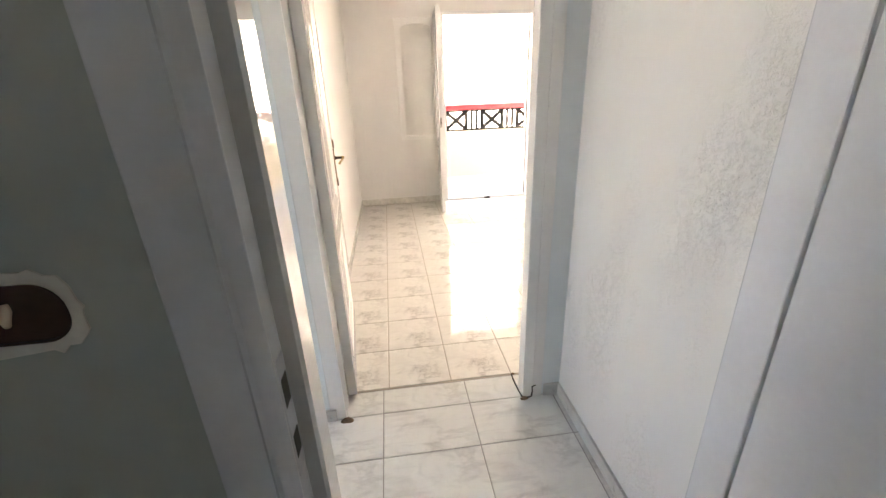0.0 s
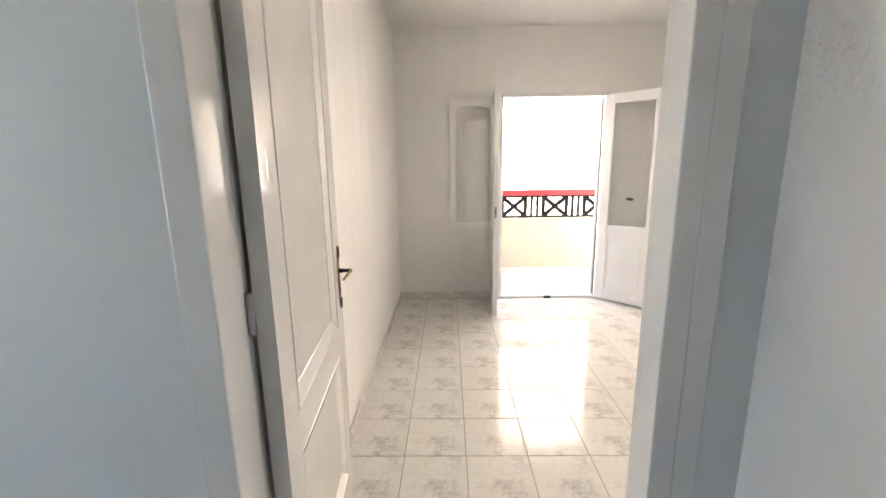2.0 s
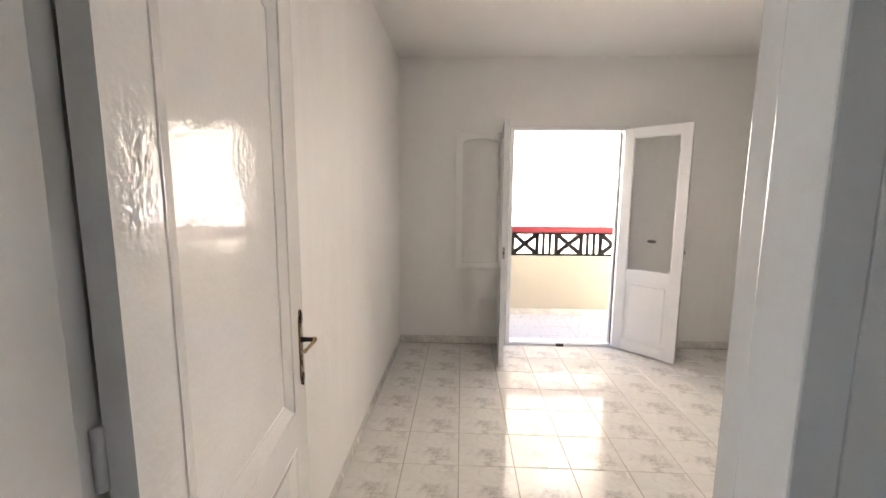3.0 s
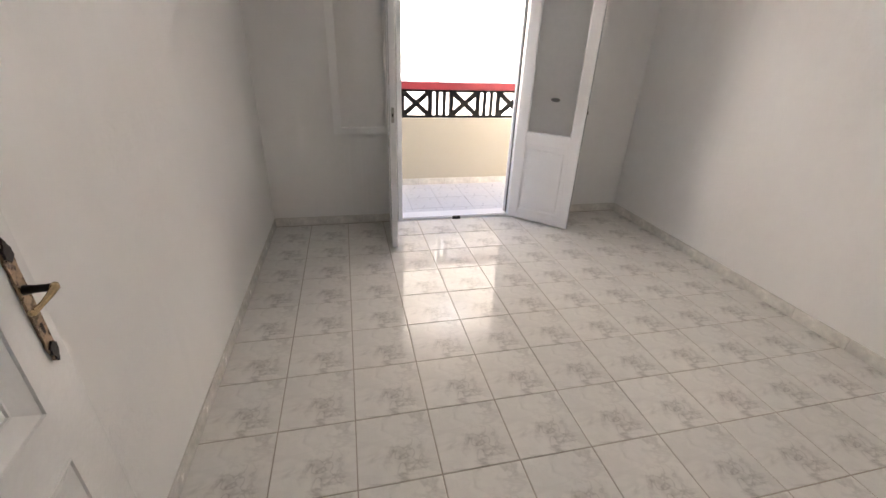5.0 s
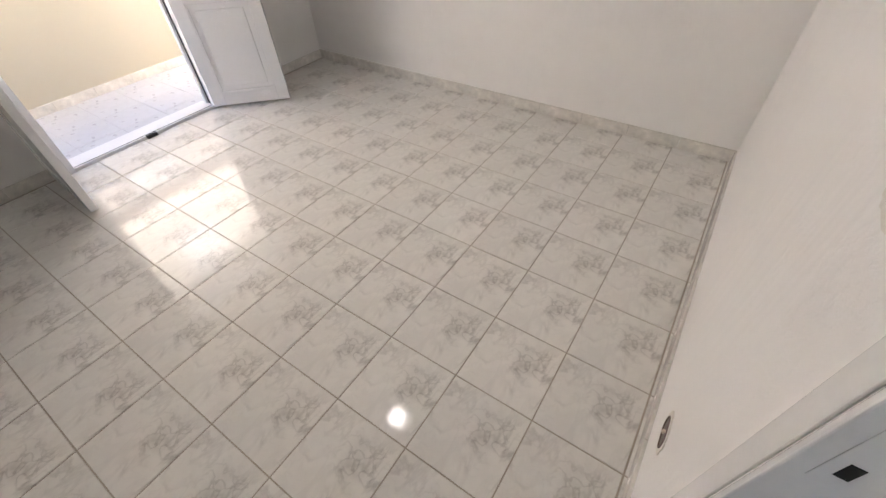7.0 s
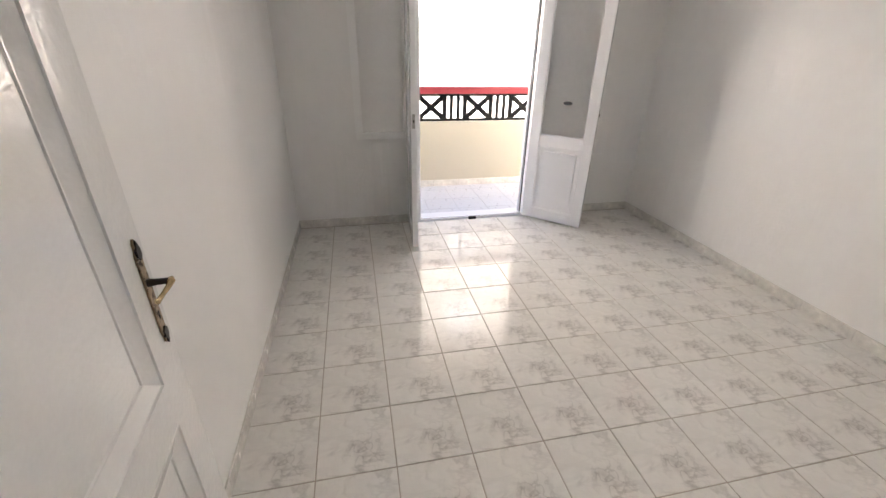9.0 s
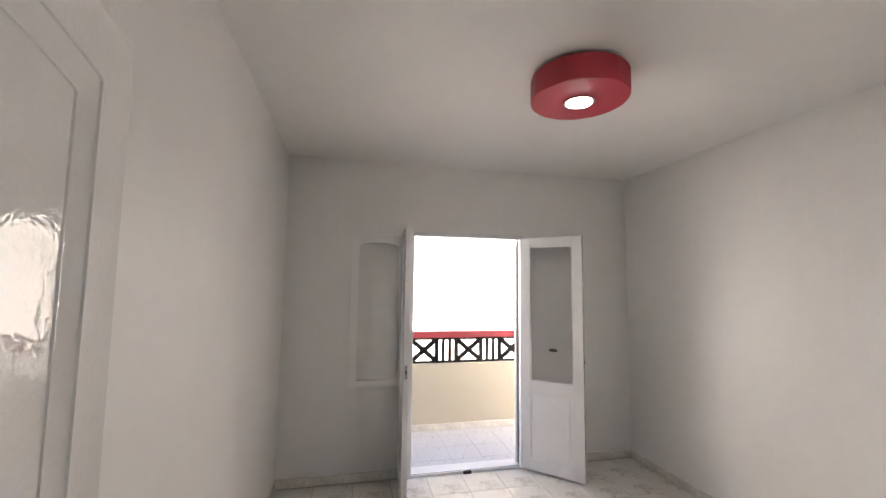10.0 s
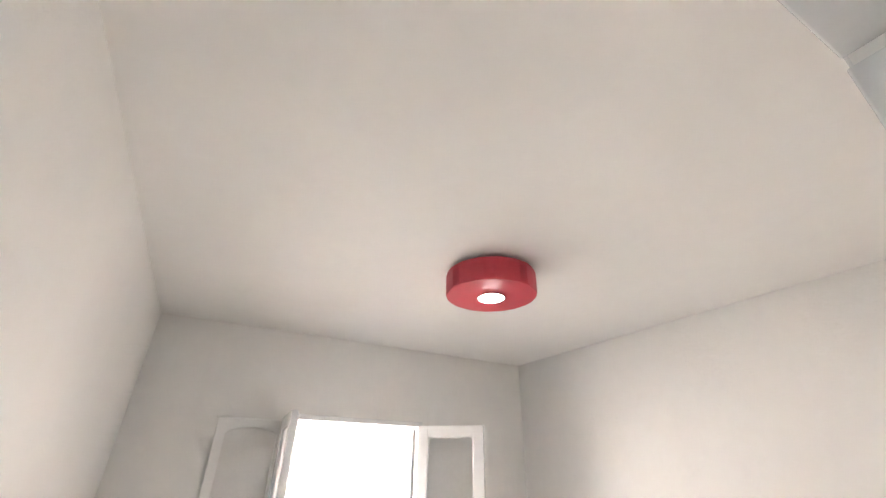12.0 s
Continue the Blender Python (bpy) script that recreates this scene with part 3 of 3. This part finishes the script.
def balcony_leaf(name, x, y, turn, flip, label):
    """Narrow leaf with a tall frosted pane over a raised panel; local x runs from the hinge, +y is the inner face."""
    d = thing(name, pose(x, y, 0.018, 0, 0, turn), label, "door", kind="structure")
    w, h, th = 0.572, 2.115, 0.042
    y0, y1 = (0, th) if flip else (-th, 0)
    for n, sp in (("stile", (0, 0.085, y0, y1, 0, h)), ("stile", (w - 0.085, w, y0, y1, 0, h)), ("rail", (0.085, w - 0.085, y0, y1, 0, 0.10)), ("rail", (0.085, w - 0.085, y0, y1, 0.70, 0.80)), ("rail", (0.085, w - 0.085, y0, y1, h - 0.085, h))):
        part(n, boxes(sp, bevel=0.003), PVC, d)
    ym = (y0 + y1) / 2
    part("pane", boxes((0.08, w - 0.08, ym - 0.003, ym + 0.003, 0.795, h - 0.08)), FROST, d, "frosted grey glass pane").visible_shadow = False
    part("panel", boxes((0.08, w - 0.08, ym - 0.010, ym + 0.010, 0.095, 0.705)), PVC, d)
    part("panel", boxes((0.125, w - 0.125, ym - 0.016, ym + 0.016, 0.14, 0.66), bevel=0.006), PVC, d)
    for z0, z1 in ((0.10, 0.70), (0.80, h - 0.085)):
        for f in (y0 + 0.006, y1 - 0.006):
            bead = ring([(0.085, z0), (w - 0.085, z0), (w - 0.085, z1), (0.085, z1)], [(0.095, z0 + 0.01), (w - 0.095, z0 + 0.01), (w - 0.095, z1 - 0.01), (0.095, z1 - 0.01)], -0.004, 0.004)
            part("bead", moved(bead, Matrix.Translation((0, f, 0)) @ STAND), PVC, d)
    if flip:
        # Thin dark grey oval set on the pane.
        dark_piece = prism([(0.040 * math.cos(a), 0.015 * math.sin(a)) for a in (2 * math.pi * k / 24 for k in range(24))], 0.0, 0.0015)
        part("pane_oval", moved(dark_piece, Matrix.Translation((0.30, ym - 0.0035, 1.085)) @ STAND), OVAL_GREY, d, "small grey oval on the pane")
    part("lock_plate", boxes((w, w + 0.0025, ym - 0.010, ym + 0.010, 0.96, 1.06)), STEEL, d, "steel lock plate")
    part("bolt_end", boxes((w + 0.0025, w + 0.008, ym - 0.005, ym + 0.005, 1.0, 1.02)), BLACK, d)
    return d


def balcony_frame():
    fr = thing("door_frame_2", pose(0, 0, 0), "white lacquered frame of the balcony doorway", "door frame", kind="structure")
    y0, y1 = WY1 - 0.035, WY1 + 0.045
    part("jamb", boxes((BX0, BX0 + 0.04, y0, y1, 0, BZ), bevel=0.003), PVC, fr)
    r = part("jamb", boxes((BX1 - 0.04, BX1, y0, y1, 0, BZ), bevel=0.003), PVC, fr)
    # Black strip stands in for the shade inside the shutter groove.
    part("dark_piece", boxes((BX1 - 0.044, BX1 - 0.0405, y1 - 0.03, y1 - 0.012, 0.03, BZ - 0.06)), BLACK, r, "dark strip standing for the shaded shutter groove")
    part("shutter_track", boxes((BX1 - 0.052, BX1 - 0.001, y1 + 0.004, y1 + 0.04, 0.02, BZ - 0.02), bevel=0.003), PVC, fr)
    part("head", boxes((BX0 + 0.04, BX1 - 0.04, y0, y1, BZ - 0.04, BZ), bevel=0.003), PVC, fr)
    sill = part("sill", boxes((BX0 + 0.04, BX1 - 0.04, y0 + 0.01, y1 + 0.095, -0.002, 0.020), bevel=0.003), PVC, fr, "white door sill")
    part("groove", boxes((BX0 + 0.045, BX1 - 0.045, y0 + 0.022, y0 + 0.03, 0.0195, 0.0208)), BLACK, sill)
    part("bolt_keeper", boxes((1.60, 1.675, y0 - 0.012, y0 + 0.012, 0.0, 0.024), bevel=0.003), BLACK, sill, "dark metal bolt keeper")


room_door_frame()
room_door()
balcony_frame()
balcony_leaf("door_2", 2.150, 2.812, -45.5, True, "white balcony door leaf with frosted pane, standing half open")
balcony_leaf("door_3", 1.048, 2.830, -93.8, False, "white balcony door leaf with frosted pane, folded wide open")


def window_shutter():
    """Panel with a shouldered arch on the wall beside the balcony door."""
    s = thing("window_shutter", pose(0.572, WY1, 0.795), "white painted closed shutter with arched panel on the wall", "shutter")
    w, h = 0.475, 1.31
    inner = panel_outline(0.062, w - 0.062, 0.055, h - 0.05, 0.05, 0.02, 10)
    part("board", boxes((0.0, w, -0.012, 0.0, 0.0, h), bevel=0.003), INSET, s)
    n = len(inner)
    outer = []
    for x, z in inner:
        outer.append((0.0 if x < 0.07 else w if x > w - 0.07 else x, 0.0 if z < 0.06 else h if z > h - 0.13 else z))
    part("shutter_frame", moved(ring(outer, inner, 0.008, 0.036), STAND), SHUTTER, s)
    part("lip", boxes((-0.012, w + 0.012, -0.046, 0.0, h, h + 0.014), bevel=0.003), SHUTTER, s)
    return s


window_shutter()


def back_door_frame():
    fr = thing("door_frame_3", pose(0, 0, 0), "grey-white painted door frame of the back room", "door frame", kind="structure")
    y0, y1 = SY0 - 0.004, SY1 + 0.004
    j = part("jamb", boxes((SX0, 0.250, y0, -1.812, 0, 2.12), bevel=0.002), JAMB, fr)
    part("jamb", prism([(SX0, -1.812), (0.270, -1.812), (0.275, -1.806), (0.2765, -1.752), (0.272, -1.747), (SX0, -1.747)], 0.0, 2.12), JAMB, fr)
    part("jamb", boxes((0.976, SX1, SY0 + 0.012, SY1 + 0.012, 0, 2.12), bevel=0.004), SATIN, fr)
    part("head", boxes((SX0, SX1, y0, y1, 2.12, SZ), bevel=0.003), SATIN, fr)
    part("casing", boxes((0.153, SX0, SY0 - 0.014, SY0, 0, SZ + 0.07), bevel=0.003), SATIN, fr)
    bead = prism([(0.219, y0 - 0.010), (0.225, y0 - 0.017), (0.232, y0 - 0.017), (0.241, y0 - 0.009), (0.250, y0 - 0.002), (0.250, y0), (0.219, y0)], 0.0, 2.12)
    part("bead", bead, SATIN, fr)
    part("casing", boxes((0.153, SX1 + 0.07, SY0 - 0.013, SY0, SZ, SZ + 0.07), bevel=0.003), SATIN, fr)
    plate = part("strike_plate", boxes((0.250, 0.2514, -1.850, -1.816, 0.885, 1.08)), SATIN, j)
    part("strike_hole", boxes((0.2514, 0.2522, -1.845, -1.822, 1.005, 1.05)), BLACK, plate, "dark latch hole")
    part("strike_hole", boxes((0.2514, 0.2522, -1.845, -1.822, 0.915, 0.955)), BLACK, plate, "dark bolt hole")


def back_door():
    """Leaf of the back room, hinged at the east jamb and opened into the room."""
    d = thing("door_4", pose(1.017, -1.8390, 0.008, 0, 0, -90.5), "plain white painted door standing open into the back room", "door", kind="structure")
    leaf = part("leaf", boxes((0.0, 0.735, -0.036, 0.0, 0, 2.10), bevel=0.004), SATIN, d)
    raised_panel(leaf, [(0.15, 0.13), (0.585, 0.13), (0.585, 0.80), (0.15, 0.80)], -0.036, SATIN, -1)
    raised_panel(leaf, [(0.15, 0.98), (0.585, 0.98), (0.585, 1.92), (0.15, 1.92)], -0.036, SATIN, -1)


back_door()
back_door_frame()


def plain_window(name, m, w, h, label):
    """Framed window with clear glass in a wall that looks along x; w: half its width."""
    win = thing(name, m, label, "window", kind="structure")
    for sp in ((-0.03, 0.03, -w, 0.04 - w, 0, h), (-0.03, 0.03, w - 0.04, w, 0, h), (-0.03, 0.03, 0.04 - w, w - 0.04, 0, 0.04), (-0.03, 0.03, 0.04 - w, w - 0.04, h - 0.04, h)):
        part("window_frame", boxes(sp, bevel=0.004), PVC, win)
    part("pane", boxes((-0.003, 0.003, 0.04 - w, w - 0.04, 0.04, h - 0.04)), CLEAR, win).visible_shadow = False


# Unseen window, added to bring daylight into the hall.
plain_window("added_window_1", pose(-2.27, -1.30, 0.6), 0.40, 1.8, "added unseen hall window, white framed with clear glass")
# Made-up opening out of view, lifts the light in the back room.
plain_window("added_window_2", pose(-0.84, -3.05, 1.4), 0.24, 0.6, "small added unseen window of the back room, white framed")


# ---- electrical boxes left open in the plaster, without covers ----
def open_box(m, w, h, label):
    """Oblong brown box sunk in the wall, with a smeared rim of filler and a loose wire; local z looks into the room."""
    b = thing("electrical_box", m, label, "electrical box", "open electrical boxes")
    n = 7
    rim = [(x * (1 + 0.05 * math.sin(5 * i)), y * (1 + 0.07 * math.cos(3 * i))) for i, (x, y) in enumerate(rounded(w + 0.032, h + 0.03, h / 2 + 0.012, n))]
    part("filler_rim", ring(rim, rounded(w, h, h / 2 - 0.004, n), 0.0, 0.003), FILLER, b, "smeared white filler")
    part("shell", ring(rounded(w, h, h / 2 - 0.004, n), rounded(w - 0.006, h - 0.006, h / 2 - 0.007, n), 0.0005, 0.005), BOX, b)
    part("back", prism(rounded(w - 0.006, h - 0.006, h / 2 - 0.007, n), 0.0008, 0.0022), BOX, b)
    part("wire", tube([(-0.004, -0.012, 0.002), (0.0, -0.004, 0.006), (0.004, 0.006, 0.005), (0.003, 0.014, 0.002)], [0.004, 0.005, 0.005, 0.004], 8), WIRE, b, "pale loose wire end", True)


open_box(pose(1.258, WY0, 1.128, -90, 0, 0), 0.095, 0.060, "open brown electrical box with white filler rim beside the doorway")
open_box(pose(1.312, WY0, 0.268, -90, 0, 0), 0.095, 0.060, "open brown electrical box low on the wall near the skirting")
open_box(pose(-0.012, SY0, 1.182, 90, 0, 0), 0.125, 0.072, "open brown electrical box in the unlit grey wall")


# ---- ceiling lamp ----
def ceiling_lamp():
    lamp = thing("ceiling_lamp", pose(1.702, 1.020, H), "red drum ceiling lamp with a lit round spotlight", "ceiling lamp")
    pts = []
    for k in range(8):
        a = radians(22.5 + 45 * k + 8)
        for s in range(-3, 4):
            b = a + radians(s * 5.5)
            r = 0.243 / max(0.975, math.cos(radians(s * 5.5)) * 1.0 + 0.012 * abs(s) / 3)
            pts.append((r * math.cos(b), r * math.sin(b)))
    part("shade", prism(pts, -0.150, -0.022, 0.008, 3), LAMP_RED, lamp, "red fabric covered drum")
    c = [(math.cos(2 * math.pi * k / 40), math.sin(2 * math.pi * k / 40)) for k in range(40)]
    bx, by = 0.004, 0.006
    part("ceiling_plate", prism([(0.19 * x, 0.19 * y) for x, y in c], -0.024, 0.0, 0.002), LAMP_RED, lamp)
    part("trim_ring", ring([(bx + 0.078 * x, by + 0.078 * y) for x, y in c], [(bx + 0.067 * x, by + 0.067 * y) for x, y in c], -0.157, -0.148), CHROME, lamp, "chrome trim ring")
    dome = bmesh.new()
    bmesh.ops.create_uvsphere(dome, u_segments=28, v_segments=14, radius=1.0)
    bmesh.ops.delete(dome, geom=[v for v in dome.verts if v.co.z > 0.02], context="VERTS")
    for v in dome.verts:
        v.co = Vector((bx + 0.066 * v.co.x, by + 0.066 * v.co.y, -0.1505 + 0.020 * min(0.0, v.co.z)))
    part("bulb", dome, LED, lamp, "lit white lamp face", True)


ceiling_lamp()


# ---- chipped feet of the door frame ----
def chip(x, y, s, label):
    rnd = random.Random(int(x * 1000))
    bm = bmesh.new()
    bmesh.ops.create_icosphere(bm, subdivisions=2, radius=1.0)
    for v in bm.verts:
        v.co *= rnd.uniform(0.75, 1.2)
        v.co.x, v.co.y, v.co.z = v.co.x * s, v.co.y * s * 0.5, max(0.0, v.co.z) * s * 0.55
    ob = new("plaster_chip", mesh_of("plaster_chip", bm, DIRT))
    ob.location = (x, y, 0.0)
    tagged(ob, label, "debris")


chip(0.125, HALL_Y - 0.018, 0.030, "broken brown wood and plaster at the frame foot")
chip(0.952, HALL_Y - 0.018, 0.022, "broken brown wood and plaster at the frame foot")
chip(0.952, WY0 + 0.02, 0.012, "small crumb of brown plaster beside the frame")


# ---- floor tiles, each laid by itself ----
TILE_MESHES = {}


def tile(parent, x0, x1, y0, y1, cx, cy, material, gap, name="tile"):
    """One glazed tile with a chamfered edge; cut tiles keep the print of the whole one."""
    key = (material.name, round(x0 - cx, 4), round(x1 - cx, 4), round(y0 - cy, 4), round(y1 - cy, 4))
    if key not in TILE_MESHES:
        a, b, c, d = x0 - cx + gap, x1 - cx - gap, y0 - cy + gap, y1 - cy - gap
        e = 0.0014
        v = [(a, c, -0.004), (b, c, -0.004), (b, d, -0.004), (a, d, -0.004), (a, c, -e), (b, c, -e), (b, d, -e), (a, d, -e),
             (a + e, c + e, 0), (b - e, c + e, 0), (b - e, d - e, 0), (a + e, d - e, 0)]
        f = [(8, 9, 10, 11)]
        for i in range(4):
            j = (i + 1) % 4
            f += [(i, j, 4 + j, 4 + i), (4 + i, 4 + j, 8 + j, 8 + i)]
        me = bpy.data.meshes.new(name)
        me.from_pydata(v, [], f)
        me.materials.append(material)
        TILE_MESHES[key] = me
    ob = new(name, TILE_MESHES[key])
    ob.parent = parent
    ob.matrix_world = pose(cx, cy, random.uniform(-0.0004, 0.0003), random.uniform(-0.09, 0.09), random.uniform(-0.09, 0.09), 0)
    return ob


def lay(parent, x0, x1, y0, y1, size, ox, oy, material, gap):
    """Lay tiles over a rectangle on the grid with that origin."""
    i0, j0 = math.floor((x0 - ox) / size + 1e-6), math.floor((y0 - oy) / size + 1e-6)
    i = i0
    while ox + i * size < x1 - 0.004:
        j = j0
        while oy + j * size < y1 - 0.004:
            a, b = max(x0, ox + i * size), min(x1, ox + (i + 1) * size)
            c, d = max(y0, oy + j * size), min(y1, oy + (j + 1) * size)
            if b - a > 0.008 and d - c > 0.008:
                tile(parent, a, b, c, d, ox + (i + 0.5) * size, oy + (j + 0.5) * size, material, gap)
            j += 1
        i += 1


T = 0.315
lay(floor, DX1, WX1, WY0, -0.632, T, 0.0, 0.0, TILE, 0.0023)
lay(floor, WX0, WX1, -0.632, WY1 - 0.02, T, 0.0, 0.0, TILE, 0.0023)
lay(floor_hall, DX0, DX1, HALL_Y, -0.637, 0.405, 0.288, -0.642 - 0.405 * 3, HALL_TILE, 0.0018)
lay(floor_hall, -2.20, EX, SY1, HALL_Y, 0.405, 0.288, -0.642 - 0.405 * 3, HALL_TILE, 0.0018)
lay(floor_hall, -0.77, 1.47, -3.5, SY1, 0.405, 0.288, -0.642 - 0.405 * 3, HALL_TILE, 0.0018)
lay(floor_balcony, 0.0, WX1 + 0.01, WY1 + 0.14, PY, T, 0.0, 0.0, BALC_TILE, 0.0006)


# ---- skirting, tile by tile ----
def skirting(name, run, length, height, thick, material, label):
    """Pieces of skirting along a run (x0, y0, x1, y1); they stand to the left of its direction."""
    base = tagged(new(name), label, "skirting", kind="structure")
    x0, y0, x1, y1 = run
    total = math.hypot(x1 - x0, y1 - y0)
    turn = math.degrees(math.atan2(y1 - y0, x1 - x0))
    made = {}
    at = 0.0
    while at < total - 0.004:
        n = round(min(length, total - at), 4)
        if n not in made:
            made[n] = mesh_of("skirting_tile", boxes((0.001, n - 0.001, 0.0, thick, 0.0, height), bevel=0.0015), material)
        ob = new("skirting_tile", made[n])
        ob.parent = base
        r = Matrix.Translation((x0, y0, 0)) @ Matrix.Rotation(radians(turn), 4, "Z")
        ob.matrix_world = r @ Matrix.Translation((at, random.uniform(0, 0.0015), 0))
        at += length
    return base


skirting("baseboard_north", (BX0 - 0.002, WY1, WX0, WY1), T, 0.075, 0.011, SKIRT, "marbled grey tile skirting along the wall")
skirting("baseboard_north_east", (WX1, WY1, BX1 + 0.002, WY1), T, 0.075, 0.011, SKIRT, "marbled grey tile skirting along the wall")
skirting("baseboard_east", (WX1, WY0, WX1, WY1 - 0.012), T, 0.075, 0.011, SKIRT, "marbled grey tile skirting along the wall")
skirting("baseboard_south", (DX1 + 0.057, WY0, WX1 - 0.012, WY0), T, 0.075, 0.011, SKIRT, "marbled grey tile skirting along the wall")
skirting("baseboard_west", (WX0, WY1 - 0.012, WX0, WY0 + 0.012), T, 0.070, 0.009, SKIRT, "marbled grey tile skirting along the wall")
skirting("baseboard_hall_north", (DX0 - 0.002, HALL_Y, -2.20, HALL_Y), 0.40, 0.062, 0.012, HALL_SKIRT, "grey tile skirting in the hall")
skirting("baseboard_hall_corner", (EX, HALL_Y, DX1 + 0.052, HALL_Y), 0.40, 0.062, 0.012, HALL_SKIRT, "grey tile skirting in the hall")
skirting("baseboard_hall_east", (EX, SY1, EX, HALL_Y - 0.013), 0.40, 0.062, 0.012, HALL_SKIRT, "grey tile skirting in the hall")
skirting("baseboard_balcony", (WX1, PY, 0.0, PY), T, 0.075, 0.011, SKIRT, "marbled grey tile skirting on the balcony")
